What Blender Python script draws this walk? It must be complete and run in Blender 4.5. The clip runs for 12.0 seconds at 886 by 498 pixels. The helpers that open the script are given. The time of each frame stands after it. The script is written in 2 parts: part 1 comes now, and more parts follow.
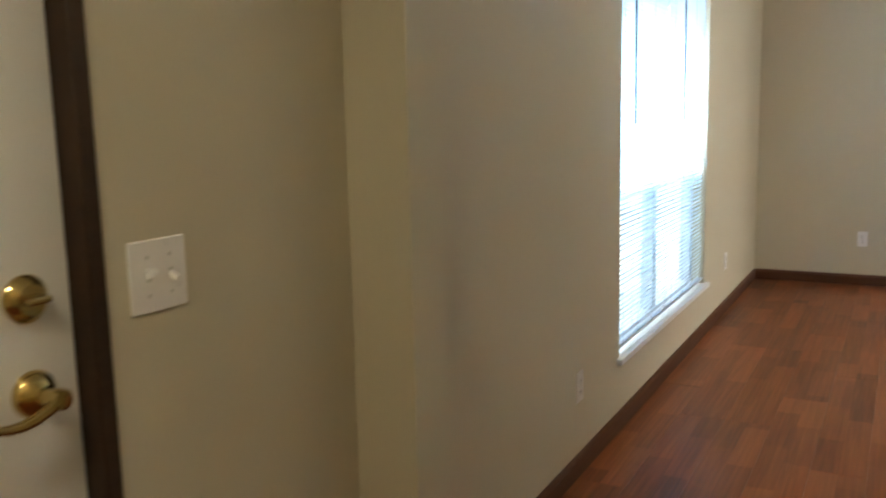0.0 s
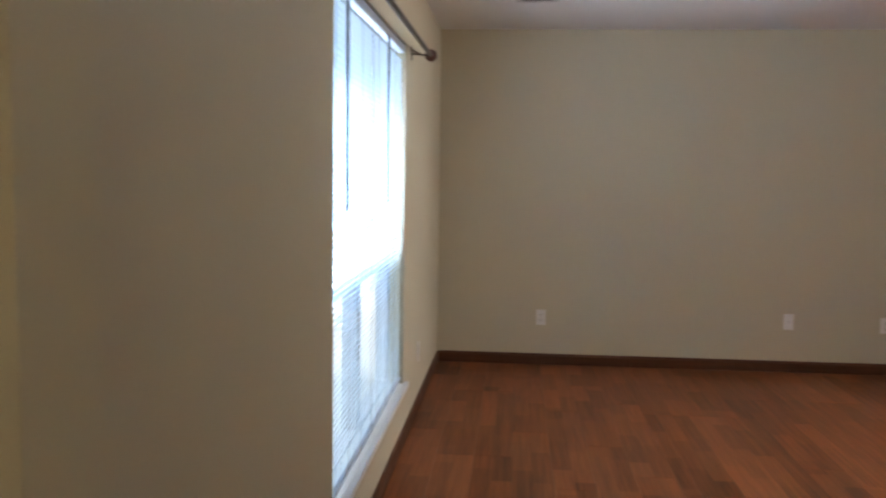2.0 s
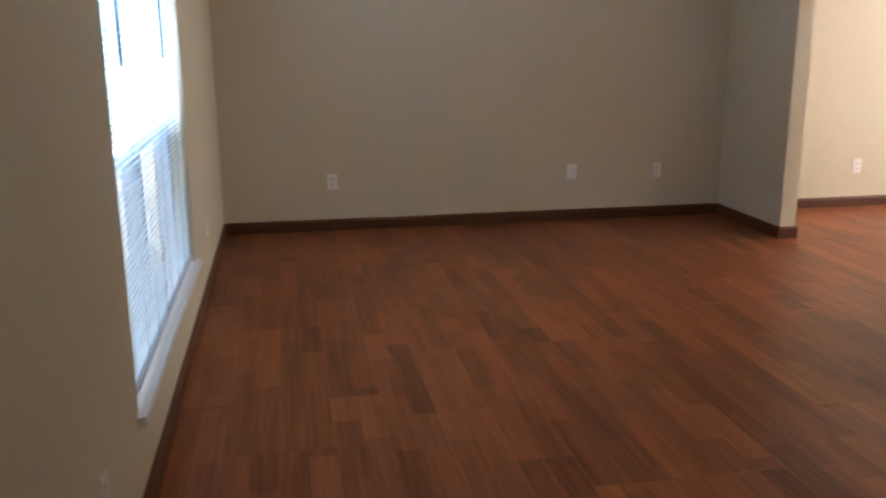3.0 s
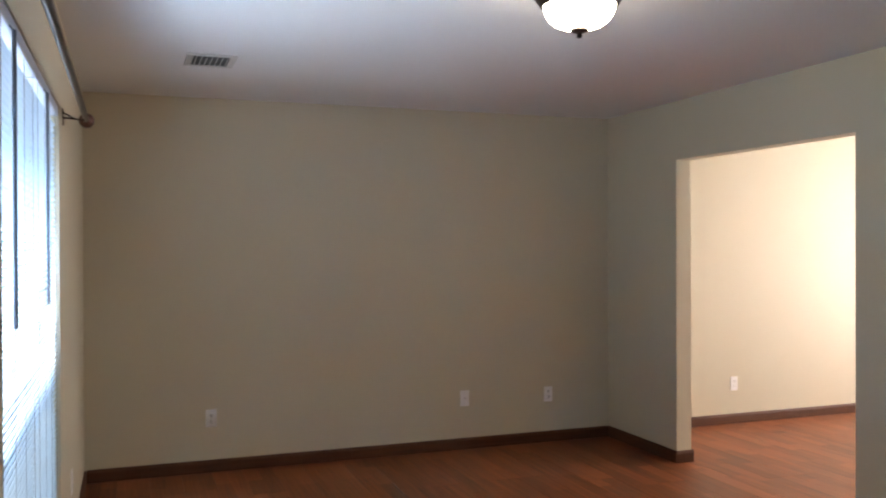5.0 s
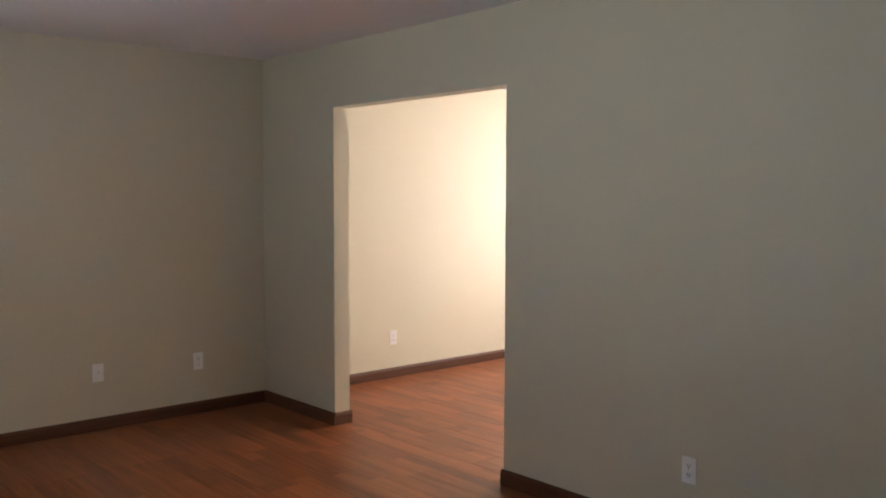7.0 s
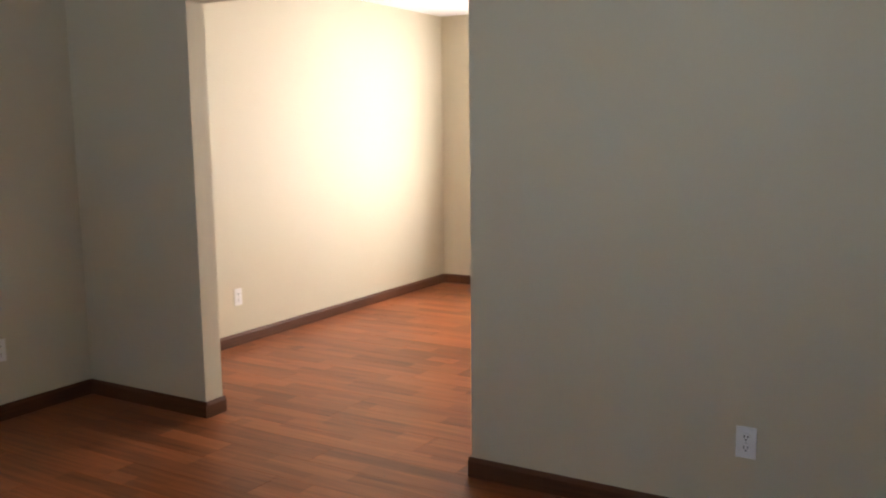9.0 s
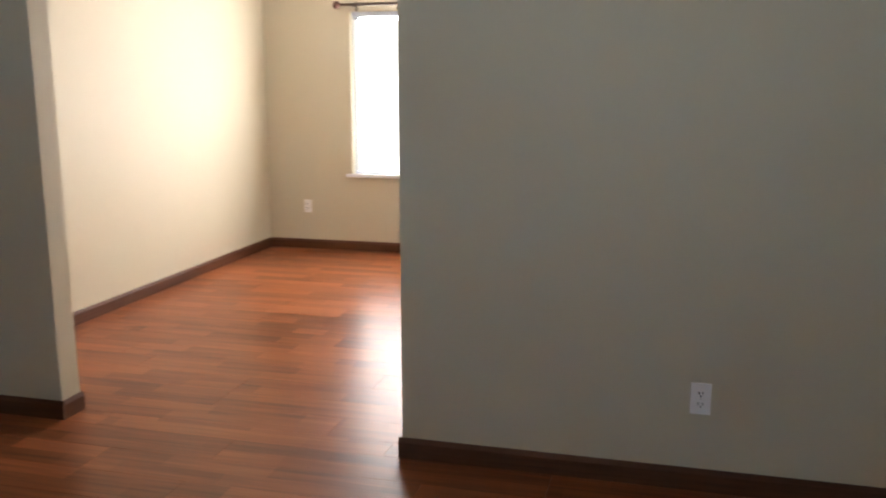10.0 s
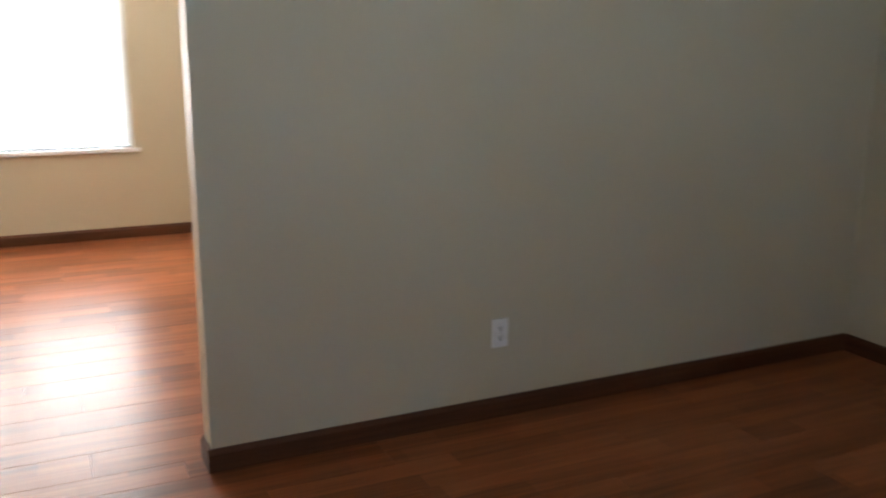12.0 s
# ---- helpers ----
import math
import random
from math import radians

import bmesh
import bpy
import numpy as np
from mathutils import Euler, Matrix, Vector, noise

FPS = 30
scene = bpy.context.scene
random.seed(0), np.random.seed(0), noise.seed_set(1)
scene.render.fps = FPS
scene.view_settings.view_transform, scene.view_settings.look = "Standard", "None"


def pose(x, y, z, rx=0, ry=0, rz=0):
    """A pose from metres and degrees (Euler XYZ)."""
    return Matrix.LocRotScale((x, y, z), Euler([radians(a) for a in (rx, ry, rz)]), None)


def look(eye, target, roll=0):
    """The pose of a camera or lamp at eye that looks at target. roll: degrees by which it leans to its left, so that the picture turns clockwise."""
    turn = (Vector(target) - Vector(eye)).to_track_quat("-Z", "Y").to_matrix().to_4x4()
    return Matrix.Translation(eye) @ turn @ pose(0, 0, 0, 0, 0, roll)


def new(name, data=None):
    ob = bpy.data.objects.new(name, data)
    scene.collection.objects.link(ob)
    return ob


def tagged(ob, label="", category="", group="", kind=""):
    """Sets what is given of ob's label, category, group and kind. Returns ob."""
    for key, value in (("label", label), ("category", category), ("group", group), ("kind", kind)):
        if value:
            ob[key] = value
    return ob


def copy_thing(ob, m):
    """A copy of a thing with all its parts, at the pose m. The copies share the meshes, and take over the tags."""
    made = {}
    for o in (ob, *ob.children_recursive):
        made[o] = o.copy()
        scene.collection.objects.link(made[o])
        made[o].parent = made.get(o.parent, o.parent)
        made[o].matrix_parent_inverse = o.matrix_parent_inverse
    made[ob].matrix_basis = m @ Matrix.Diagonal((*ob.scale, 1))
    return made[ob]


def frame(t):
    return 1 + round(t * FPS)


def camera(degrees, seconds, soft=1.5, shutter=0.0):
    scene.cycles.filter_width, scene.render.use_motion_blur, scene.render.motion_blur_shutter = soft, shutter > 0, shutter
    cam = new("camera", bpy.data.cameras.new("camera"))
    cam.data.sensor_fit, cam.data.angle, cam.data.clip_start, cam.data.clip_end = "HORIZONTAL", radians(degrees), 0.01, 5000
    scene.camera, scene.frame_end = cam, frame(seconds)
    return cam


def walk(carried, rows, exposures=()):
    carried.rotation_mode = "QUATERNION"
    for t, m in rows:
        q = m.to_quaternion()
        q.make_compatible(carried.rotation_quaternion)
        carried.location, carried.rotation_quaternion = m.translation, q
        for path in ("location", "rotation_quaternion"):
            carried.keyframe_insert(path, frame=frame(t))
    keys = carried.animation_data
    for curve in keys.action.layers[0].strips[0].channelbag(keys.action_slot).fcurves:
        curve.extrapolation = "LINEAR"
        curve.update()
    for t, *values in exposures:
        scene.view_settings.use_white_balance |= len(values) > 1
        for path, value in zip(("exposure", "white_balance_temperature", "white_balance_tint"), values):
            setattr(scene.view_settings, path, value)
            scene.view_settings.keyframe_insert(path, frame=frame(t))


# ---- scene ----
cam = camera(54.2, 12.0, soft=2.0, shutter=0.5)
PATH = [
    (0, (1.024, -2.178, 1.337), (0.091, -0.435, 1.034), -1.3),
    (0.5, (0.882, -1.96, 1.361), (0.105, -0.138, 1.083), 0.7),
    (1, (0.693, -1.776, 1.365), (0.092, 0.114, 1.103), 0.5),
    (1.5, (0.621, -1.584, 1.409), (0.225, 0.363, 1.18), 0.9),
    (2, (0.567, -1.369, 1.433), (0.401, 0.615, 1.249), 0.8),
    (2.5, (0.46, -1.298, 1.38), (0.573, 0.688, 1.173), -0.8),
    (3, (0.453, -1.141, 1.368), (0.799, 0.769, 0.886), -0.3),
    (3.5, (0.456, -1.046, 1.376), (0.916, 0.86, 0.981), 0.7),
    (3.7, (0.419, -1.011, 1.38), (0.905, 0.91, 1.107), 0.5),
    (5.3, (0.257, -0.818, 1.494), (0.989, 1.044, 1.495), -0.2),
    (5.5, (0.262, -0.823, 1.493), (1.031, 1.023, 1.505), -0.2),
    (6, (0.36, -0.761, 1.492), (1.344, 0.98, 1.464), -0.1),
    (6.5, (0.543, -0.681, 1.514), (1.747, 0.912, 1.408), 0.4),
    (6.7, (0.569, -0.613, 1.498), (1.838, 0.928, 1.38), 0.3),
    (8.3, (0.643, 0.401, 1.475), (2.117, 1.739, 1.279), -1.2),
    (8.5, (0.626, 0.582, 1.463), (2.198, 1.798, 1.236), -0.9),
    (9, (0.725, 0.927, 1.429), (2.428, 1.939, 1.155), -0.7),
    (9.5, (0.69, 1.275, 1.43), (2.501, 2.056, 1.1), -1.7),
    (10, (0.748, 1.635, 1.417), (2.647, 2.138, 1.041), -0.1),
    (10.5, (0.749, 1.992, 1.424), (2.702, 2.165, 1.027), 1.3),
    (11, (0.798, 2.32, 1.413), (2.744, 2.183, 0.975), 1.2),
    (11.5, (0.895, 2.628, 1.451), (2.797, 2.238, 0.97), 0.4),
    (12, (1.009, 3.029, 1.392), (2.77, 2.198, 0.937), 0.4),
]
EXPOSURES = [(0, 0.4, 6500, 10), (1.0, 0.33, 6500, 13), (2.0, -0.03, 6500, 17), (2.5, -0.02, 6500, 18), (3.0, -0.2, 6500, 20), (3.5, 0.18, 6500, 20), (5.5, -0.38, 6500, 19), (6.5, -0.42, 6500, 18), (8.5, -0.3, 6500, 17), (10, -0.5, 6400, 15), (11.5, -0.4, 6300, 14), (12, -0.4, 6300, 13)]
walk(cam, [(t, look(eye, target, roll)) for t, eye, target, roll in PATH], EXPOSURES)

# ---- world and light ----
world = bpy.data.worlds.new("sky")
scene.world = world
world.use_nodes = True
wn = world.node_tree.nodes
sky = wn.new("ShaderNodeTexSky")
sky.sky_type = "NISHITA"
sky.sun_disc = False
sky.sun_elevation = radians(50)
sky.sun_rotation = radians(180)
wn["Background"].inputs["Strength"].default_value = 0.12
world.node_tree.links.new(sky.outputs[0], wn["Background"].inputs["Color"])

sun = new("sun", bpy.data.lights.new("sun", "SUN"))
sun.data.energy = 4.5
sun.data.angle = radians(0.5)
sun.data.color = (1.0, 0.95, 0.88)
sun.matrix_world = look((0, -8, 10), (0, 0, 0))

# emission strengths of the glowing backdrops outside the windows
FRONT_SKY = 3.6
SIDE_SKY = 110.0

# dining daylight: area lamps added in front of the blinds, between the window's bars


def daylight(x, y, z, w, h, toward, rise, energy, colour):
    day = new("window_daylight", bpy.data.lights.new("window_daylight", "AREA"))
    day.data.shape = "RECTANGLE"
    day.data.size, day.data.size_y = w, h
    day.data.energy, day.data.color = energy, colour
    day.matrix_world = look((x, y, z), (x + toward, y, z + rise))


for y in (2.872, 3.775):
    for z in (0.885, 1.315, 1.745):
        daylight(7.61, y, z, 0.77, 0.40, -1, 0.25, 25.0, (1.0, 0.96, 0.90))
# area lamp added just outside the front window for sky under the porch roof
daylight(-0.175, 2.615, 1.36, 2.57, 0.72, 1, 0.0, 122.0, (0.63, 0.81, 1.0))


# ---- materials ----
def base(name, rough=0.5, metal=0.0):
    m = bpy.data.materials.new(name)
    m.use_nodes = True
    b = m.node_tree.nodes["Principled BSDF"]
    b.inputs["Roughness"].default_value = rough
    b.inputs["Metallic"].default_value = metal
    return m, m.node_tree.nodes, m.node_tree.links, b


def noisy(name, c1, c2, scale=3.0, rough=0.5, metal=0.0, bump=0.0, bump_scale=200.0, rough_var=0.08):
    """Two close colours mixed by broad noise, fine grain in the relief."""
    m, n, l, b = base(name, rough, metal)
    tc = n.new("ShaderNodeTexCoord")
    a = n.new("ShaderNodeTexNoise")
    a.inputs["Scale"].default_value = scale
    a.inputs["Detail"].default_value = 6
    l.new(tc.outputs["Object"], a.inputs["Vector"])
    mix = n.new("ShaderNodeMix")
    mix.data_type = "RGBA"
    mix.inputs["A"].default_value = (*c1, 1)
    mix.inputs["B"].default_value = (*c2, 1)
    l.new(a.outputs["Fac"], mix.inputs["Factor"])
    l.new(mix.outputs["Result"], b.inputs["Base Color"])
    g = n.new("ShaderNodeTexNoise")
    g.inputs["Scale"].default_value = bump_scale
    g.inputs["Detail"].default_value = 3
    l.new(tc.outputs["Object"], g.inputs["Vector"])
    r = n.new("ShaderNodeMapRange")
    r.inputs["To Min"].default_value = max(0.02, rough - rough_var)
    r.inputs["To Max"].default_value = rough + rough_var
    l.new(a.outputs["Fac"], r.inputs["Value"])
    l.new(r.outputs["Result"], b.inputs["Roughness"])
    if bump:
        bp = n.new("ShaderNodeBump")
        bp.inputs["Strength"].default_value = bump
        bp.inputs["Distance"].default_value = 0.002
        l.new(g.outputs["Fac"], bp.inputs["Height"])
        l.new(bp.outputs["Normal"], b.inputs["Normal"])
    return m


def wood(name, dark, light, rough=0.3, per_object=True, spread=0.25, strips=0.0, gloss=0.3):
    """Printed wood grain along the local y axis, each piece shifted and toned by its own random value."""
    m, n, l, b = base(name, rough)
    b.inputs["Specular IOR Level"].default_value = gloss
    tc = n.new("ShaderNodeTexCoord")
    oi = n.new("ShaderNodeObjectInfo")
    sc = n.new("ShaderNodeVectorMath")
    sc.operation = "SCALE"
    cb = n.new("ShaderNodeCombineXYZ")
    for k in range(3):
        l.new(oi.outputs["Random"], cb.inputs[k])
    l.new(cb.outputs[0], sc.inputs[0])
    sc.inputs["Scale"].default_value = 37.0
    add = n.new("ShaderNodeVectorMath")
    l.new(tc.outputs["Object"], add.inputs[0])
    l.new(sc.outputs[0], add.inputs[1])
    mp = n.new("ShaderNodeMapping")
    mp.inputs["Scale"].default_value = (20, 1.1, 20)
    l.new(add.outputs[0], mp.inputs["Vector"])
    grain = n.new("ShaderNodeTexNoise")
    grain.inputs["Scale"].default_value = 1.0
    grain.inputs["Detail"].default_value = 5
    grain.inputs["Roughness"].default_value = 0.62
    grain.inputs["Distortion"].default_value = 0.15
    l.new(mp.outputs[0], grain.inputs["Vector"])
    mp2 = n.new("ShaderNodeMapping")
    mp2.inputs["Scale"].default_value = (75, 2.6, 75)
    l.new(add.outputs[0], mp2.inputs["Vector"])
    pore = n.new("ShaderNodeTexNoise")
    pore.inputs["Scale"].default_value = 1.0
    pore.inputs["Detail"].default_value = 3
    l.new(mp2.outputs[0], pore.inputs["Vector"])
    tone = n.new("ShaderNodeMath")
    tone.operation = "MULTIPLY_ADD"
    l.new(oi.outputs["Random"], tone.inputs[0])
    tone.inputs[1].default_value = spread if per_object else 0.0
    tone.inputs[2].default_value = -0.19 - spread / 2 if per_object else -0.06
    s1 = n.new("ShaderNodeMath")
    s1.operation = "MULTIPLY_ADD"
    l.new(grain.outputs["Fac"], s1.inputs[0])
    s1.inputs[1].default_value = 0.62
    l.new(tone.outputs[0], s1.inputs[2])
    s2 = n.new("ShaderNodeMath")
    s2.operation = "MULTIPLY_ADD"
    l.new(pore.outputs["Fac"], s2.inputs[0])
    s2.inputs[1].default_value = 0.48
    l.new(s1.outputs[0], s2.inputs[2])
    last = s2.outputs[0]
    if strips:
        # printed staves: blocks of their own tone within each plank
        def calc(op, a, b=0.0, c=None):
            k = n.new("ShaderNodeMath")
            k.operation = op
            for q, v in enumerate((a, b) if c is None else (a, b, c)):
                if isinstance(v, (int, float)):
                    k.inputs[q].default_value = v
                else:
                    l.new(v, k.inputs[q])
            return k.outputs[0]

        sx = n.new("ShaderNodeSeparateXYZ")
        l.new(tc.outputs["Object"], sx.inputs[0])
        u = calc("FLOOR", calc("DIVIDE", sx.outputs["X"], strips))
        shift = calc("MULTIPLY_ADD", oi.outputs["Random"], 5.3, calc("MULTIPLY", u, 0.37))
        v = calc("FLOOR", calc("MULTIPLY_ADD", sx.outputs["Y"], 2.3, shift))
        cell = n.new("ShaderNodeCombineXYZ")
        l.new(u, cell.inputs[0])
        l.new(v, cell.inputs[1])
        l.new(calc("MULTIPLY", oi.outputs["Random"], 91.0), cell.inputs[2])
        stave = n.new("ShaderNodeTexWhiteNoise")
        stave.noise_dimensions = "3D"
        l.new(cell.outputs[0], stave.inputs["Vector"])
        s3 = n.new("ShaderNodeMath")
        s3.operation = "MULTIPLY_ADD"
        l.new(stave.outputs["Value"], s3.inputs[0])
        s3.inputs[1].default_value = 0.27
        l.new(last, s3.inputs[2])
        last = s3.outputs[0]
    ramp = n.new("ShaderNodeValToRGB")
    ramp.color_ramp.elements[0].position = 0.12
    ramp.color_ramp.elements[0].color = (*dark, 1)
    ramp.color_ramp.elements[1].position = 0.92
    ramp.color_ramp.elements[1].color = (*light, 1)
    l.new(last, ramp.inputs[0])
    l.new(ramp.outputs[0], b.inputs["Base Color"])
    rr = n.new("ShaderNodeMapRange")
    rr.inputs["To Min"].default_value = rough - 0.02
    rr.inputs["To Max"].default_value = rough + 0.06
    l.new(grain.outputs["Fac"], rr.inputs["Value"])
    l.new(rr.outputs["Result"], b.inputs["Roughness"])
    return m


def glowing(name, colour, strength):
    m, n, l, b = base(name)
    b.inputs["Base Color"].default_value = (*colour, 1)
    b.inputs["Emission Color"].default_value = (*colour, 1)
    b.inputs["Emission Strength"].default_value = strength
    return m


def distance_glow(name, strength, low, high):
    """Glowing stand-in for outdoor distance: pale ground below, white sky above, by height."""
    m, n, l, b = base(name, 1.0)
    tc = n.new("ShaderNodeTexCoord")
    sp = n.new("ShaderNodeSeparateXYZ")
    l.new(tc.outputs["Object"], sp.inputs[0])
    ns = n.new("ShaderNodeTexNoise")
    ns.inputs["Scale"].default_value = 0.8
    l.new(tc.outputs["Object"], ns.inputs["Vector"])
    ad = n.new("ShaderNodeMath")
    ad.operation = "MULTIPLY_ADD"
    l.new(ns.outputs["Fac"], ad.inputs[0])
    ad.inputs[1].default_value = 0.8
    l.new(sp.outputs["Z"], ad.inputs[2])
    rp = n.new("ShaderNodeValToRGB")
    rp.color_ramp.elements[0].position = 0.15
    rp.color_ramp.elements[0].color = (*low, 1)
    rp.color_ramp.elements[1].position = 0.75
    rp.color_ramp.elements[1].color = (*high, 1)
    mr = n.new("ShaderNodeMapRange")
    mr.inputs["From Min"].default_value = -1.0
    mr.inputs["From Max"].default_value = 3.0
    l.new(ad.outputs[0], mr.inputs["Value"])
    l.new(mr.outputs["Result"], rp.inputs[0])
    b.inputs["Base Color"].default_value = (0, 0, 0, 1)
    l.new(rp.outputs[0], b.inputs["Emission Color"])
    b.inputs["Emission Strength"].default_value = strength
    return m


def pane_material():
    m = bpy.data.materials.new("window_glass")
    m.use_nodes = True
    n, l = m.node_tree.nodes, m.node_tree.links
    n.remove(n["Principled BSDF"])
    tr = n.new("ShaderNodeBsdfTransparent")
    tr.inputs["Color"].default_value = (0.93, 0.97, 0.97, 1)
    gl = n.new("ShaderNodeBsdfGlossy")
    gl.inputs["Roughness"].default_value = 0.02
    fr = n.new("ShaderNodeFresnel")
    fr.inputs["IOR"].default_value = 1.45
    mx = n.new("ShaderNodeMixShader")
    l.new(fr.outputs[0], mx.inputs[0])
    l.new(tr.outputs[0], mx.inputs[1])
    l.new(gl.outputs[0], mx.inputs[2])
    l.new(mx.outputs[0], n["Material Output"].inputs["Surface"])
    return m


def slat_material(name, through_light, tint):
    m = bpy.data.materials.new(name)
    m.use_nodes = True
    n, l = m.node_tree.nodes, m.node_tree.links
    b = n["Principled BSDF"]
    b.inputs["Base Color"].default_value = (0.82, 0.83, 0.84, 1)
    b.inputs["Roughness"].default_value = 0.4
    t = n.new("ShaderNodeBsdfTranslucent")
    t.inputs["Color"].default_value = (*tint, 1)
    mx = n.new("ShaderNodeMixShader")
    mx.inputs[0].default_value = through_light
    l.new(b.outputs[0], mx.inputs[1])
    l.new(t.outputs[0], mx.inputs[2])
    l.new(mx.outputs[0], n["Material Output"].inputs["Surface"])
    return m


M_WALL = noisy("beige_wall_paint", (0.54, 0.482, 0.356), (0.58, 0.522, 0.39), 1.3, 0.58, bump=0.25, bump_scale=260)
M_CEIL = noisy("white_ceiling_paint", (0.76, 0.75, 0.74), (0.80, 0.79, 0.78), 1.1, 0.85, bump=0.5, bump_scale=120)
M_FLOOR = wood("laminate_plank", (0.060, 0.016, 0.006), (0.405, 0.130, 0.049), 0.296, True, 0.16, strips=0.096, gloss=0.13)
M_BASE = wood("stained_baseboard", (0.05, 0.017, 0.008), (0.17, 0.066, 0.028), 0.55, True, 0.1)
M_CASING = wood("dark_stained_casing", (0.022, 0.011, 0.005), (0.06, 0.028, 0.012), 0.55, True, 0.1)
M_UNDER = noisy("underlay", (0.05, 0.025, 0.015), (0.08, 0.04, 0.02), 8, 0.9)
M_DOOR = noisy("white_door_paint", (0.70, 0.68, 0.66), (0.76, 0.74, 0.72), 4, 0.4, bump=0.08, bump_scale=90)
M_BRASS = noisy("polished_brass", (0.56, 0.43, 0.18), (0.48, 0.35, 0.13), 20, 0.13, 1.0, rough_var=0.05)
M_PLATE = noisy("white_plate_plastic", (0.78, 0.76, 0.75), (0.82, 0.80, 0.79), 30, 0.3)
M_SLOT = noisy("dark_slot", (0.03, 0.03, 0.03), (0.05, 0.045, 0.04), 60, 0.6)
M_SCREW = noisy("plate_screw", (0.55, 0.54, 0.52), (0.65, 0.63, 0.6), 80, 0.35, 0.6)
M_SILL = noisy("white_sill_paint", (0.76, 0.76, 0.77), (0.81, 0.81, 0.82), 6, 0.35, bump=0.05)
# white frames toned grey-blue, the backlit shade put into the colour
M_VINYL = noisy("backlit_window_vinyl", (0.40, 0.43, 0.48), (0.45, 0.48, 0.53), 9, 0.4)
M_GLASS = pane_material()
# one vinyl twice: sky's blue in the front tint, dining copy made to glow
M_SLAT = slat_material("blind_vinyl", 0.42, (0.62, 0.82, 0.96))
M_SLAT_LIT = slat_material("lit_blind_vinyl", 0.6, (0.90, 0.90, 0.88))
# rails of the white blinds; their backlit blue-grey is put into the colour
M_RAIL = noisy("backlit_blind_rail", (0.50, 0.54, 0.62), (0.56, 0.60, 0.68), 12, 0.4)
M_CORD = noisy("grey_cord", (0.07, 0.08, 0.10), (0.11, 0.12, 0.15), 90, 0.5)
M_ROD = noisy("dark_bronze_rod", (0.035, 0.022, 0.016), (0.06, 0.038, 0.028), 14, 0.35, 0.6)
M_FINIAL = noisy("reddish_bronze", (0.075, 0.03, 0.022), (0.11, 0.045, 0.03), 18, 0.3, 0.4)
M_RIM = noisy("oil_rubbed_bronze", (0.018, 0.013, 0.010), (0.035, 0.026, 0.020), 25, 0.4, 0.6)
M_BOWL = glowing("lit_frosted_glass", (1.0, 0.91, 0.64), 54.0)
M_VENT = noisy("vent_enamel", (0.55, 0.55, 0.52), (0.62, 0.62, 0.58), 12, 0.45)
M_DUCT = noisy("duct_shade", (0.10, 0.11, 0.11), (0.15, 0.16, 0.16), 20, 0.7)
M_SOFFIT = noisy("porch_soffit", (0.7, 0.71, 0.73), (0.76, 0.77, 0.79), 3, 0.8)
M_GROUND = noisy("pale_concrete_ground", (0.46, 0.49, 0.49), (0.54, 0.57, 0.57), 1.5, 0.9, bump=0.2, bump_scale=40)


# ---- building helpers ----
def box(bm, x0, x1, y0, y1, z0, z1, bevel=0.0, seg=1):
    vs = [bm.verts.new(v) for v in ((x0, y0, z0), (x1, y0, z0), (x1, y1, z0), (x0, y1, z0), (x0, y0, z1), (x1, y0, z1), (x1, y1, z1), (x0, y1, z1))]
    fs = [bm.faces.new([vs[i] for i in f]) for f in ((3, 2, 1, 0), (4, 5, 6, 7), (0, 1, 5, 4), (1, 2, 6, 5), (2, 3, 7, 6), (3, 0, 4, 7))]
    if bevel:
        es = list({e for f in fs for e in f.edges})
        bmesh.ops.bevel(bm, geom=es, offset=bevel, segments=seg, profile=0.5, affect="EDGES")
    return bm


def boxed(*a, **k):
    return box(bmesh.new(), *a, **k)


def tube(bm, p, q, r, n=16, r2=None):
    p, q = Vector(p), Vector(q)
    d = q - p
    m = Matrix.Translation((p + q) / 2) @ d.to_track_quat("Z", "Y").to_matrix().to_4x4()
    bmesh.ops.create_cone(bm, cap_ends=True, segments=n, radius1=r, radius2=r if r2 is None else r2, depth=d.length, matrix=m)
    return bm


def lathe(profile, n=40, m=None):
    """A turned solid about z from a few (radius, height) pairs."""
    bm = bmesh.new()
    rings = []
    for r, z in profile:
        if r < 1e-6:
            rings.append([bm.verts.new((0, 0, z))])
        else:
            rings.append([bm.verts.new((r * math.cos(2 * math.pi * i / n), r * math.sin(2 * math.pi * i / n), z)) for i in range(n)])
    for a, b in zip(rings, rings[1:]):
        for i in range(n):
            j = (i + 1) % n
            if len(a) == 1 and len(b) == 1:
                continue
            if len(a) == 1:
                bm.faces.new((a[0], b[j], b[i]))
            elif len(b) == 1:
                bm.faces.new((a[i], a[j], b[0]))
            else:
                bm.faces.new((a[i], a[j], b[j], b[i]))
    bmesh.ops.recalc_face_normals(bm, faces=bm.faces)
    if m is not None:
        bm.transform(m)
    return bm


def mesh_of(name, bm, material, smooth=False):
    me = bpy.data.meshes.new(name)
    bmesh.ops.recalc_face_normals(bm, faces=bm.faces)
    bm.to_mesh(me)
    bm.free()
    me.materials.append(material)
    if smooth:
        for p in me.polygons:
            p.use_smooth = True
        me.set_sharp_from_angle(angle=radians(38))
    return me


def part(name, bm, material, parent, label="", smooth=False):
    ob = new(name, mesh_of(name, bm, material, smooth))
    ob.parent = parent
    if label:
        tagged(ob, label)
    return ob


def piece(name, me, parent, m):
    ob = new(name, me)
    ob.parent = parent
    ob.matrix_basis = m
    return ob


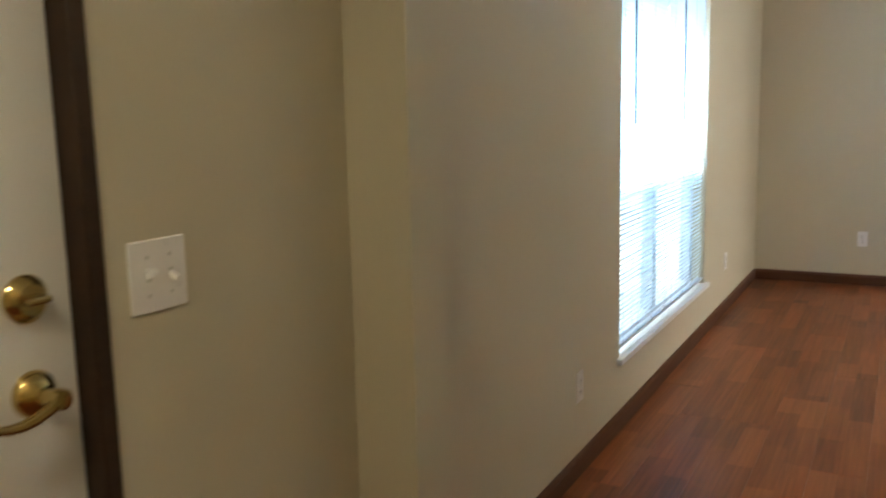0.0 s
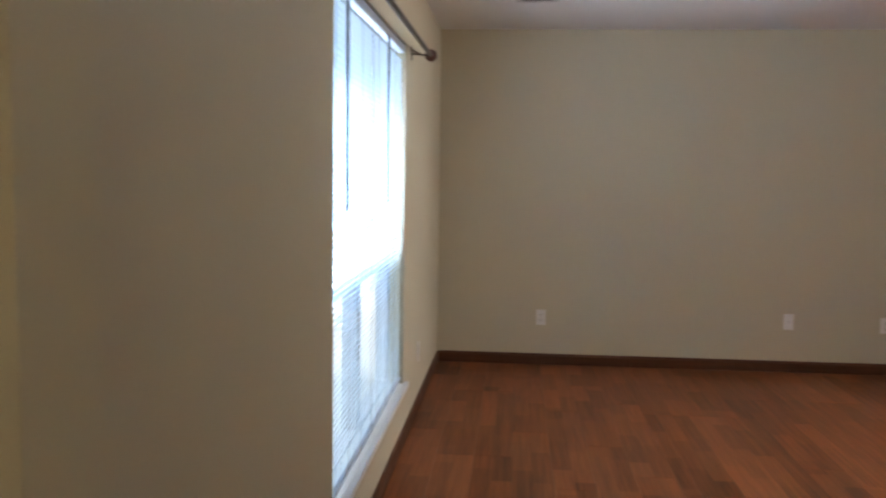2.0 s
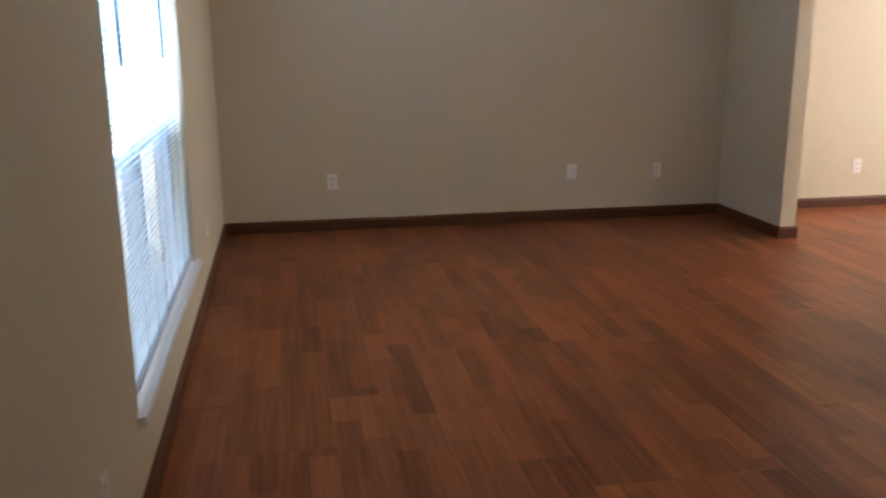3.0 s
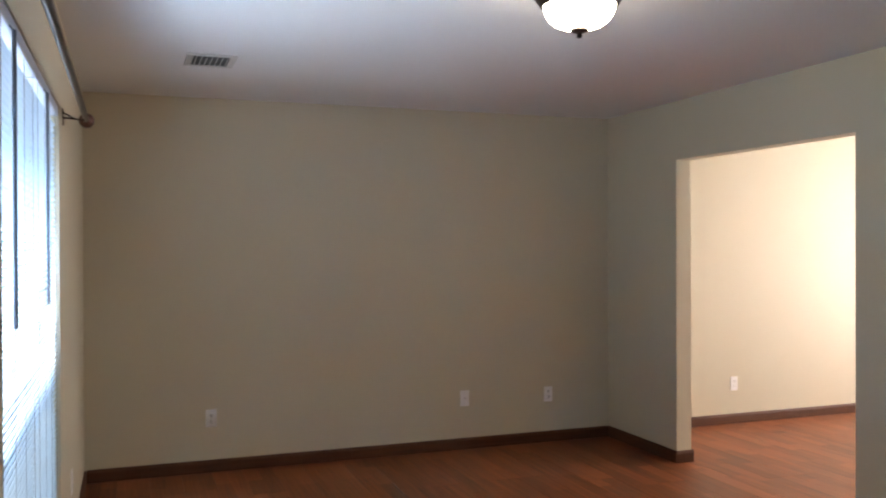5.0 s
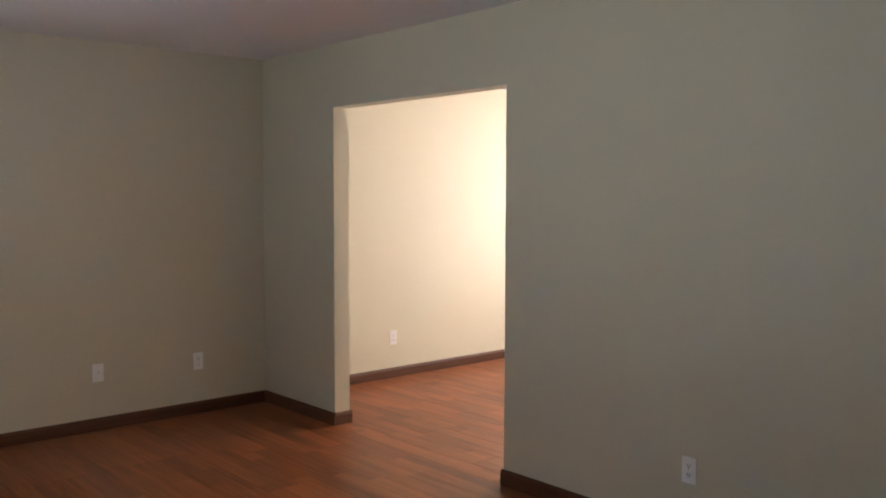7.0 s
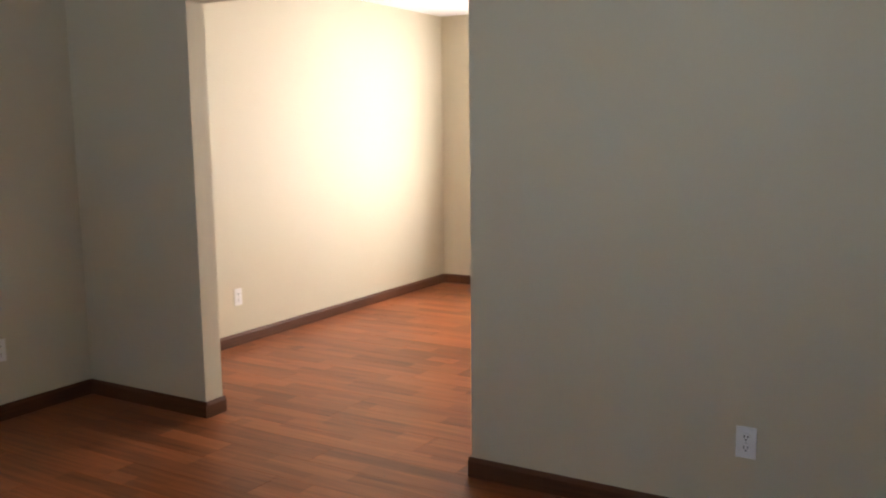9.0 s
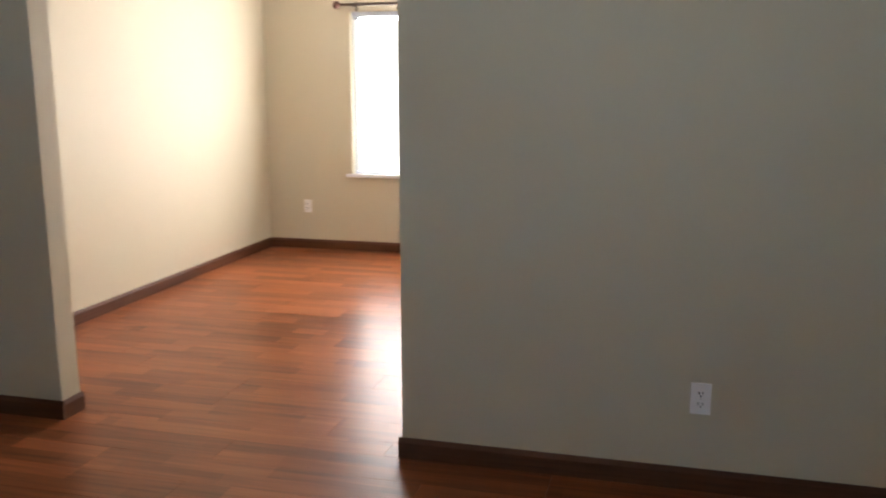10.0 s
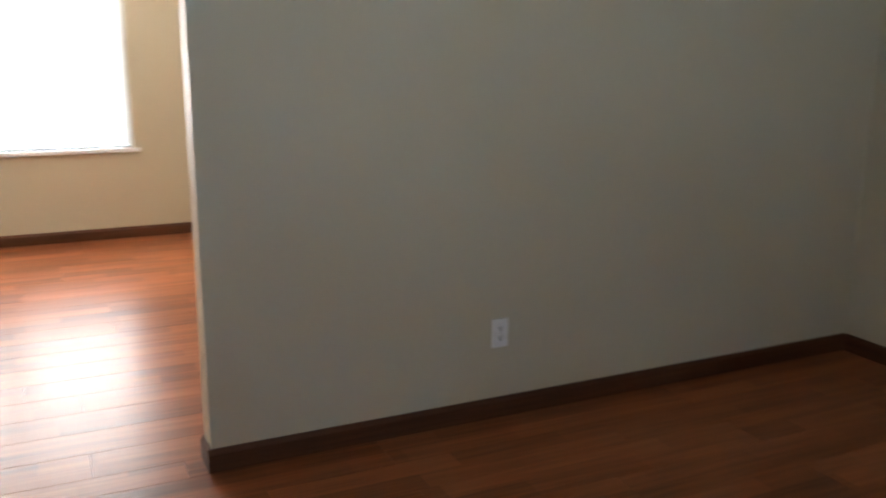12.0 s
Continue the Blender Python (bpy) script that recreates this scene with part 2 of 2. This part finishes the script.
def structure(name, bm, material, label, category):
    return tagged(new(name, mesh_of(name, bm, material)), label, category, kind="structure")


def thing(name, m, label, category, group="", kind=""):
    ob = new(name)
    ob.empty_display_size = 0.1
    ob.matrix_basis = m
    return tagged(ob, label, category, group, kind)


# ---- plan ----
XP = 3.738          # partition face towards the living room
XQ = 3.853          # its other face
YF = 5.0            # end wall of the living room
YD = 5.045           # same side of the dining room
XE = 7.67           # dining window wall
YB = -0.375         # wall behind, at the partition's end
XB = 1.42           # its free end, side of the entry
YS = -3.6           # end of the entry
YG = 1.2            # far side of the dining room
HC = 2.44
OP0, OP1, OPH = 2.59, 4.118, 2.046      # opening in the partition
WN0, WN1, WNB, WNT = 1.29, 3.02, 0.295, 2.05     # front window
EW0, EW1, EWB, EWT = 2.385, 4.262, 0.635, 2.0   # dining window
DR0, DR1, DRH = -2.295, -1.315, 2.04     # entry door opening
TW = 0.15

# walls
bm = bmesh.new()
for y0, y1, z0, z1 in ((YS, DR0, 0, HC), (DR0, DR1, DRH, HC), (DR1, WN0, 0, HC), (WN0, WN1, 0, WNB), (WN0, WN1, WNT, HC), (WN1, YF + 0.12, 0, HC)):
    box(bm, -TW, 0, y0, y1, z0, z1)
wall_front = structure("wall_front", bm, M_WALL, "beige painted outside wall with a window and the entry door", "wall")
structure("wall_stub", boxed(0.0, 0.15, -0.68, -0.54, 0, HC, bevel=0.0015), M_WALL, "short beige painted wall end beside the entry", "wall")
structure("wall_end", boxed(0, XP, YF, YF + 0.12, 0, HC), M_WALL, "plain beige painted end wall of the living room", "wall")
bm = bmesh.new()
box(bm, XP, XQ, YB, OP0, 0, HC)
box(bm, XP, XQ, OP0, OP1, OPH, HC)
box(bm, XP, XQ, OP1, YF + 0.12, 0, HC)
structure("wall_partition", bm, M_WALL, "beige painted partition with a wide uncased opening", "wall")
structure("wall_back", boxed(XB, XP, YB - 0.12, YB, 0, HC), M_WALL, "beige painted wall behind the living room", "wall")
structure("wall_entry_side", boxed(XB, XB + 0.12, YS, YB - 0.12, 0, HC), M_WALL, "beige painted side wall of the entry", "wall")
structure("wall_entry_end", boxed(-TW, XB + 0.12, YS - 0.12, YS, 0, HC), M_WALL, "beige painted end wall of the entry", "wall")
structure("wall_dining_side", boxed(XQ, XE + TW, YD, YD + 0.12, 0, HC), M_WALL, "beige painted side wall of the dining room", "wall")
structure("wall_dining_back", boxed(XQ, XE, YG - 0.12, YG, 0, HC), M_WALL, "beige painted back wall of the dining room", "wall")
bm = bmesh.new()
for y0, y1, z0, z1 in ((YG - 0.12, EW0, 0, HC), (EW0, EW1, 0, EWB), (EW0, EW1, EWT, HC), (EW1, YD, 0, HC)):
    box(bm, XE, XE + TW, y0, y1, z0, z1)
structure("wall_dining_window", bm, M_WALL, "beige painted dining room wall with a wide window", "wall")
structure("ceiling", boxed(-TW, XE + TW, YS - 0.12, YD + 0.12, HC, HC + 0.1), M_CEIL, "white painted flat ceiling", "ceiling")
floor = structure("floor", boxed(-TW, XE + TW, YS - 0.12, YD + 0.12, -0.06, -0.010), M_UNDER, "reddish brown laminate plank floor", "floor")


# baseboards: a moulded profile run along a line, face side given by a normal
def baseboard(name, p, q, nx, ny, label="dark stained wood baseboard", h=0.081, t=0.013):
    p, q = Vector((*p, 0)), Vector((*q, 0))
    d = q - p
    length = d.length
    prof = ((0, 0), (t, 0), (t, h - 0.018), (t - 0.004, h - 0.008), (t - 0.008, h), (0, h))
    bm = bmesh.new()
    u, nv = d.normalized(), Vector((nx, ny, 0))
    cr = u.cross(Vector((0, 0, 1)))
    rows = [[bm.verts.new((o * cr.dot(nv), s, z)) for o, z in prof] for s in (0, length)]
    k = len(prof)
    for i in range(k):
        bm.faces.new((rows[0][i], rows[0][(i + 1) % k], rows[1][(i + 1) % k], rows[1][i]))
    bm.faces.new(rows[0])
    bm.faces.new(rows[1][::-1])
    ob = structure(name, bm, M_BASE, label, "baseboard")
    ob.matrix_basis = Matrix.Translation(p) @ Matrix(((cr.x, u.x, 0, 0), (cr.y, u.y, 0, 0), (0, 0, 1, 0), (0, 0, 0, 1)))
    return ob


T = 0.013
baseboard("baseboard_front", (0, -0.54), (0, YF), 1, 0)
baseboard("baseboard_entry", (0, DR1 + 0.001), (0, -0.68), 1, 0)
baseboard("baseboard_stub", (0, -0.68), (0.15 + T, -0.68), 0, -1)
baseboard("baseboard_stub_end", (0.15, -0.68), (0.15, -0.54), 1, 0)
baseboard("baseboard_stub_back", (0, -0.54), (0.15 + T, -0.54), 0, 1)
baseboard("baseboard_end", (T, YF), (XP - T, YF), 0, -1)
baseboard("baseboard_partition_1", (XP, OP1 - T), (XP, YF), -1, 0)
baseboard("baseboard_jamb_1", (XP, OP1), (XQ + T, OP1), 0, -1)
baseboard("baseboard_partition_2", (XP, YB), (XP, OP0 + T), -1, 0)
baseboard("baseboard_jamb_2", (XP, OP0), (XQ + T, OP0), 0, 1)
baseboard("baseboard_back", (XB, YB), (XP - T, YB), 0, 1)
baseboard("baseboard_entry_side", (XB, YS), (XB, YB + T), -1, 0)
baseboard("baseboard_entry_end", (0, YS), (XB - T, YS), 0, 1)
baseboard("baseboard_dining_side", (XQ, YD), (XE - T, YD), 0, -1)
baseboard("baseboard_dining_window", (XE, YG), (XE, YD), -1, 0)
baseboard("baseboard_dining_back", (XQ + T, YG), (XE - T, YG), 0, 1)
baseboard("baseboard_dining_partition_1", (XQ, OP1), (XQ, YD - T), 1, 0)
baseboard("baseboard_dining_partition_2", (XQ, YG + T), (XQ, OP0), 1, 0)


# ---- windows ----
def window(name, label, y0, y1, z0, z1, m, rail=True, mull=0.035):
    """A twin double-hung window in local axes: x outwards, y along, z up; origin on the inner wall face."""
    w = tagged(new(name), label, "window", kind="structure")
    w.matrix_basis = m
    f = 0.045
    xo0, xo1 = 0.075, 0.14
    bm = bmesh.new()
    box(bm, xo0, xo1, y0, y1, z0, z0 + f, 0.003)
    box(bm, xo0, xo1, y0, y1, z1 - f, z1, 0.003)
    box(bm, xo0, xo1, y0, y0 + f, z0 + f, z1 - f, 0.003)
    box(bm, xo0, xo1, y1 - f, y1, z0 + f, z1 - f, 0.003)
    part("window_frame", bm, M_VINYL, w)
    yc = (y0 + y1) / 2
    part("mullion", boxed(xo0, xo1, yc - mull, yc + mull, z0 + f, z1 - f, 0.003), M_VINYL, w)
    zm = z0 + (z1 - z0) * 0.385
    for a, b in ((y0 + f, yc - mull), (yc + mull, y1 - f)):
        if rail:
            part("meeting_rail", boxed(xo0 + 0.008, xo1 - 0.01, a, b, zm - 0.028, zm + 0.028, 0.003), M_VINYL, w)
        for c, d in (((z0 + f, zm - 0.028), (zm + 0.028, z1 - f)) if rail else ((z0 + f, z1 - f),)):
            bm = bmesh.new()
            bm.faces.new([bm.verts.new(v) for v in ((0.107, a, c), (0.107, a, d), (0.107, b, d), (0.107, b, c))])
            g = part("pane", bm, M_GLASS, w)
            if g.data.polygons[0].normal.x > 0:
                g.data.flip_normals()
            g.visible_shadow = False
    part("window_sill", boxed(0.0, 0.075, y0, y1, z0, z0 + 0.024), M_SILL, w, "white painted wooden sill")
    part("sill_nosing", boxed(-0.027, -0.0005, y0 - 0.05, y1 + 0.05, z0 - 0.002, z0 + 0.0245, 0.004, 2), M_SILL, w)
    return w


def blind(m, y0, y1, z0, z1, label, wands, tilt, vinyl):
    """A lowered horizontal blind; x outwards, y along, z up."""
    b = thing("window_blind", m, label, "blind", "window blinds")
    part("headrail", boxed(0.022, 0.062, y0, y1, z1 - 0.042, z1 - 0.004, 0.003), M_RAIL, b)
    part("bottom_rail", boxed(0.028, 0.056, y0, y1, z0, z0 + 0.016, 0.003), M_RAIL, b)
    pitch = 0.0215
    n = int((z1 - 0.05 - z0 - 0.03) / pitch)
    bm = bmesh.new()
    w, rows = 0.025, []
    for s in range(5):
        u = s / 4 - 0.5
        rows.append([bm.verts.new((u * w, y, 0.0022 * (1 - 4 * u * u) + e)) for y in (y0 + 0.002, y1 - 0.002) for e in (0, 0.0006)])
    for a, c in zip(rows, rows[1:]):
        for i, j in ((0, 2), (2, 3), (3, 1), (1, 0)):
            bm.faces.new((a[i], a[j], c[j], c[i]))
    bm.faces.new((rows[0][0], rows[0][1], rows[0][3], rows[0][2]))
    bm.faces.new((rows[4][0], rows[4][2], rows[4][3], rows[4][1]))
    me = mesh_of("slat", bm, vinyl)
    for i in range(n):
        piece("slat", me, b, pose(0.042, 0, z0 + 0.03 + pitch * i, 0, tilt + random.uniform(-2, 2), 0))
    for k in range(4):
        y = y0 + (y1 - y0) * (0.08 + 0.28 * k)
        bm = bmesh.new()
        for x in (0.0285, 0.0555):
            tube(bm, (x, y, z0 + 0.01), (x, y, z1 - 0.02), 0.0007, 5)
        part("ladder_cord", bm, M_CORD, b)
    for y, zl in wands:
        bm = tube(bmesh.new(), (0.012, y, z1 - 0.05), (0.012, y, zl), 0.0055, 8)
        tube(bm, (0.012, y, z1 - 0.055), (0.03, y, z1 - 0.028), 0.0025, 6)
        part("wand", bm, M_CORD, b, "grey tilt wand hanging in front of the slats", True)
    return b


M_FRONT = pose(0, 0, 0, 0, 0, 180)      # local x outwards = -x, local y = -y
M_SIDE = pose(XE, 0, 0)
window("window_1", "white framed twin double-hung front window", -WN1, -WN0, WNB, WNT, M_FRONT)
window("window_2", "white framed two-light dining window", EW0, EW1, EWB, EWT, M_SIDE, False, 0.02)
yc = (WN0 + WN1) / 2
for a, b, yw in ((-WN1, -yc, -2.38), (-yc, -WN0, -1.47)):
    blind(M_FRONT @ pose(-0.02, 0, 0), a + 0.008, b - 0.008, WNB + 0.045, WNT, "white horizontal vinyl blind, lowered with open slats", ((yw, 1.285),), 45, M_SLAT)
yc = (EW0 + EW1) / 2
for a, b in ((EW0, yc), (yc, EW1)):
    blind(M_SIDE, a + 0.012, b - 0.012, EWB + 0.03, EWT, "white horizontal vinyl blind, lowered, glowing with daylight", (), 80, M_SLAT_LIT)


def curtain_rod(m, y0, y1, z, label):
    """x into the room, y along."""
    r = thing("curtain_rod", m, label, "curtain rod")
    part("pole", tube(bmesh.new(), (0.09, y0, z), (0.09, y1, z), 0.0125, 20), M_ROD, r, smooth=True)
    for y, s in ((y0, -1), (y1, 1)):
        prof = ((0, 0), (0.014, 0), (0.017, 0.006), (0.013, 0.012), (0.02, 0.018), (0.030, 0.028), (0.034, 0.042), (0.030, 0.056), (0.018, 0.066), (0, 0.069))
        part("finial", lathe(prof, 28, Matrix.Translation((0.09, y, z)) @ pose(0, 0, 0, -90 * s, 0, 0)), M_FINIAL, r, "dark reddish round finial", True)
        yb = y - s * 0.10
        bm = boxed(0.0, 0.004, yb - 0.008, yb + 0.008, z - 0.045, z + 0.03, 0.001)
        tube(bm, (0.003, yb, z - 0.01), (0.088, yb, z - 0.017), 0.004, 8)
        tube(bm, (0.003, yb, z + 0.012), (0.05, yb, z - 0.014), 0.003, 8)
        part("bracket", bm, M_ROD, r, "thin dark metal bracket")
    return r


curtain_rod(pose(0, 0, 0), 0.93, 3.34, 2.045, "dark bronze curtain rod with round finials over the window")
curtain_rod(pose(XE, 0, 0, 0, 0, 180), -4.30, -2.34, 2.045, "dark bronze curtain rod over the dining window")


# ---- entry door ----
door = tagged(new("door_1"), "white painted entry door with brass lever and deadbolt", "door", kind="structure")
door.matrix_basis = pose(0, 0, 0)
part("leaf", boxed(-0.075, -0.03, DR0 + 0.035, DR1 - 0.035, 0.008, DRH - 0.034, 0.003), M_DOOR, door)
bm = bmesh.new()
box(bm, -TW + 0.002, 0.008, DR1 - 0.032, DR1 - 0.001, 0, DRH - 0.033, 0.003)
box(bm, -TW + 0.002, 0.008, DR0 + 0.001, DR0 + 0.032, 0, DRH - 0.033, 0.003)
box(bm, -TW + 0.002, 0.008, DR0 + 0.001, DR1 - 0.001, DRH - 0.032, DRH - 0.001, 0.003)
part("jamb", bm, M_CASING, door, "dark stained wooden jamb")
OUT = pose(0, 0, 0, 0, 90, 0)
YK = -1.425
bolt = part("deadbolt", lathe(((0, 0), (0.034, 0), (0.034, 0.006), (0.029, 0.012), (0.024, 0.016), (0.022, 0.018), (0, 0.018)), 32, Matrix.Translation((-0.03, YK, 1.103)) @ OUT), M_BRASS, door, "polished brass deadbolt", True)
part("thumb_turn", boxed(-0.013, 0.006, YK - 0.018, YK + 0.018, 1.098, 1.108, 0.003, 2), M_BRASS, bolt)
rose = part("lever_handle", lathe(((0, 0), (0.034, 0), (0.034, 0.005), (0.030, 0.012), (0.019, 0.018), (0.013, 0.022), (0.012, 0.05), (0.016, 0.054), (0.014, 0.064), (0, 0.066)), 32, Matrix.Translation((-0.03, YK, 0.968)) @ OUT), M_BRASS, door, "polished brass lever handle", True)
bm = bmesh.new()
pts = [Vector((0.026, YK - 0.118 * k / 6, 0.968 - 0.016 * math.sin(k / 6 * math.pi) - 0.006 * k / 6)) for k in range(7)]
for k in range(6):
    tube(bm, pts[k], pts[k + 1] + (pts[k + 1] - pts[k]) * 0.06, 0.0095 - 0.0006 * k, 12, 0.0089 - 0.0006 * k)
part("lever", bm, M_BRASS, rose, smooth=True)
for z in (1.103, 0.968):
    part("strike_plate", boxed(-0.060, -0.035, DR1 - 0.0345, DR1 - 0.0325, z - 0.03, z + 0.03), M_BRASS, door, "small brass strike plate")


# ---- plates ----
def plate_mesh(w, h):
    return boxed(0, 0.0055, -w / 2, w / 2, -h / 2, h / 2, 0.0025, 2)


def outlet(m, label, group="wall outlets", jack=False):
    """Face towards local +x."""
    o = thing("wall_outlet", m, label, "outlet", group)
    part("plate", plate_mesh(0.070, 0.114), M_PLATE, o)
    for s in (() if jack else (-1, 1)):
        rec = part("receptacle", lathe(((0, 0), (0.0165, 0), (0.0165, 0.0022), (0.0155, 0.003), (0, 0.003)), 24, Matrix.Translation((0.0048, 0, s * 0.0195)) @ OUT), M_PLATE, o)
        for y, hh in ((-0.0064, 0.0052), (0.0064, 0.0044)):
            part("slot", boxed(0.0076, 0.0083, y - 0.0017, y + 0.0017, s * 0.0195 + 0.0025 - hh, s * 0.0195 + 0.0025 + hh), M_SLOT, rec)
        part("slot", tube(bmesh.new(), (0.0076, 0, s * 0.0195 - 0.0085), (0.0083, 0, s * 0.0195 - 0.0085), 0.0032, 10), M_SLOT, rec)
    if jack:
        part("jack", tube(bmesh.new(), (0.004, 0, 0), (0.012, 0, 0), 0.0065, 12), M_SCREW, o)
        for z in (-0.042, 0.042):
            part("screw", tube(bmesh.new(), (0.005, 0, z), (0.0065, 0, z), 0.0032, 10), M_SCREW, o)
    else:
        part("screw", tube(bmesh.new(), (0.005, 0, 0), (0.0068, 0, 0), 0.003, 10), M_SCREW, o)
    return o


def facing(x, y, z, turn):
    return pose(x, y, z, 0, 0, turn)


outlet(facing(0.768, YF, 0.352, -90), "white duplex outlet plate low on the end wall")
outlet(facing(2.545, YF, 0.368, -90), "white cable jack plate low on the end wall", jack=True)
outlet(facing(3.218, YF, 0.358, -90), "white duplex outlet plate low on the end wall")
outlet(facing(XP, 1.502, 0.340, 180), "white duplex outlet plate low on the partition")
outlet(facing(4.945, YD, 0.328, -90), "white duplex outlet plate low on the dining side wall")
outlet(facing(XE, 4.680, 0.372, 180), "white duplex outlet plate under the dining window wall")
outlet(facing(0, 0.778, 0.338, 0), "white duplex outlet plate beside the front window")
outlet(facing(0, 3.70, 0.345, 0), "white duplex outlet plate between window and end wall")

sw = thing("light_switch", facing(0, -1.214, 1.103, 0), "white two-gang toggle switch plate beside the entry door", "light switch")
part("plate", plate_mesh(0.116, 0.114), M_PLATE, sw)
for y, up in ((-0.023, 1), (0.023, -1)):
    col = part("toggle_collar", boxed(0.005, 0.0068, y - 0.0055, y + 0.0055, -0.0125, 0.0125, 0.0008), M_PLATE, sw)
    bm = boxed(0.0, 0.020, -0.0042, 0.0042, -0.0048, 0.0048, 0.0015, 2)
    bm.transform(Matrix.Translation((0.004, y, 0)) @ pose(0, 0, 0, 0, -26 * up, 0))
    part("toggle", bm, M_PLATE, col)
    part("toggle_slot", boxed(0.0066, 0.0072, y - 0.0047, y + 0.0047, -0.0085, 0.0085), M_VENT, col, "grey slot round the toggle")
    for z in (-0.030, 0.030):
        part("screw", tube(bmesh.new(), (0.005, y, z), (0.0066, y, z), 0.0032, 10), M_SCREW, sw)


# ---- ceiling lamp ----
lamp = thing("ceiling_lamp", pose(1.79, 1.93, HC), "lit flush ceiling lamp with dark bronze rim and frosted bowl", "ceiling lamp", "ceiling lamps")
part("canopy", lathe(((0, -0.001), (0.116, -0.001), (0.116, -0.030), (0, -0.030)), 48), M_RIM, lamp, smooth=True)
part("rim", lathe(((0.122, -0.052), (0.160, -0.046), (0.174, -0.044), (0.177, -0.050), (0.174, -0.060), (0.163, -0.066), (0.158, -0.078), (0.147, -0.088), (0.142, -0.100), (0.134, -0.106), (0.130, -0.104), (0.134, -0.090), (0.122, -0.052)), 56), M_RIM, lamp, "dark bronze stepped rim, wider towards the ceiling", True)
part("bowl", lathe([(0.0, -0.032), (0.114, -0.032), (0.117, -0.050), (0.128, -0.094)] + [(0.129 * math.cos(a) ** 0.75, -0.099 - 0.088 * math.sin(a)) for a in [k * math.pi / 24 for k in range(12)]] + [(0.0, -0.1875)], 48), M_BOWL, lamp, "glowing frosted glass bowl", True)
part("finial", lathe(((0, -0.180), (0.031, -0.182), (0.034, -0.190), (0.026, -0.197), (0.011, -0.201), (0.008, -0.206), (0.011, -0.211), (0.008, -0.217), (0, -0.219)), 24), M_RIM, lamp, "small dark finial", True)
copy_thing(lamp, pose(0.72, -2.55, HC))
# unseen copy, added to brighten the dining room
copy_thing(lamp, pose(5.75, 2.75, HC))

# ---- ceiling vent ----
vent = thing("ceiling_vent", pose(0.668, 3.795, HC), "grey enamelled ceiling air vent with open louvres", "air vent")
bm = bmesh.new()
for a in ((-0.125, 0.125, -0.15, -0.115), (-0.125, 0.125, 0.115, 0.15), (-0.125, -0.09, -0.115, 0.115), (0.09, 0.125, -0.115, 0.115)):
    box(bm, *a, -0.008, -0.001, 0.002)
part("frame", bm, M_VENT, vent)
# flat sheet under the closed ceiling; the duct's shade is its dark colour
part("backing", boxed(-0.09, 0.09, -0.115, 0.115, -0.0035, -0.0008), M_DUCT, vent, "dark sheet in place of the shaded duct")
for k in range(7):
    x = -0.078 + 0.026 * k
    bm = boxed(-0.0012, 0.0012, -0.115, 0.115, -0.011, 0.009)
    bm.transform(pose(x, 0, -0.014, 0, 32, 0))
    part("louvre", bm, M_VENT, vent)

# ---- specks on the floor ----
for x, y, a in ((3.553, 2.903, 0.006), (3.293, 3.749, 0.005), (3.62, 3.12, 0.004)):
    bm = bmesh.new()
    bmesh.ops.create_icosphere(bm, subdivisions=1, radius=a / 2)
    for v in bm.verts:
        v.co *= random.uniform(0.7, 1.2)
        v.co.z *= 0.5
    low = min(v.co.z for v in bm.verts)
    bm.transform(Matrix.Translation((0, 0, -low)))
    crumb = new("crumb", mesh_of("crumb", bm, M_SLOT))
    crumb.matrix_basis = pose(x, y, 0.0)
    tagged(crumb, "tiny dark crumb of dirt on the laminate floor", "crumb", "crumbs")

# ---- outside ----
structure("ground", boxed(-60, 60, -60, 60, -0.5, -0.15), M_GROUND, "pale ground outside the house", "ground")
structure("porch_soffit", boxed(-1.3, -TW, -4, 6, 2.30, 2.42), M_SOFFIT, "grey porch soffit over the front window", "soffit")
# emissive panels added outside the windows, which also light the rooms
M_FAR1 = distance_glow("front_glow", FRONT_SKY, (0.18, 0.50, 0.62), (0.80, 0.93, 1.0))
M_FAR2 = distance_glow("garden_glow", SIDE_SKY, (0.9, 0.95, 1.0), (1.0, 0.99, 0.97))
structure("backdrop_front", boxed(-4.1, -4.0, -25, 60, -0.15, 8), M_FAR1, "glowing panel standing in for the distance in front of the house", "backdrop")
structure("backdrop_garden", boxed(XE + 4.0, XE + 4.1, -4, 11, -0.15, 6), M_FAR2, "glowing panel standing in for the distance behind the house", "backdrop")


# ---- floor planks ----
PW, PL = 0.192, 1.285


def plank_mesh(w, length):
    bm = boxed(0, w - 0.0005, 0, length - 0.0006, -0.009, 0, 0.0007)
    return mesh_of("plank", bm, M_FLOOR)


meshes = {}


def lay(x0, x1, y0, y1, seed):
    rng = random.Random(seed)
    i = 0
    while x0 + i * PW < x1 - 0.01:
        xa = x0 + i * PW
        w = round(min(PW, x1 - xa), 3)
        y = y0
        first = round(rng.choice((0.26, 0.47, 0.68, 0.9, 1.1)), 3)
        while y < y1 - 0.01:
            le = round(min(first if y == y0 else PL, y1 - y), 3)
            if (w, le) not in meshes:
                meshes[(w, le)] = plank_mesh(w, le)
            piece("plank", meshes[(w, le)], floor, pose(xa, y, 0))
            y += le
        i += 1


lay(0.0, XB, YS, YB, 1)
lay(0.0, XB, YB, YF, 5)
lay(XB, XQ, YB, YF, 2)
lay(XQ, XE, YG, YD, 3)
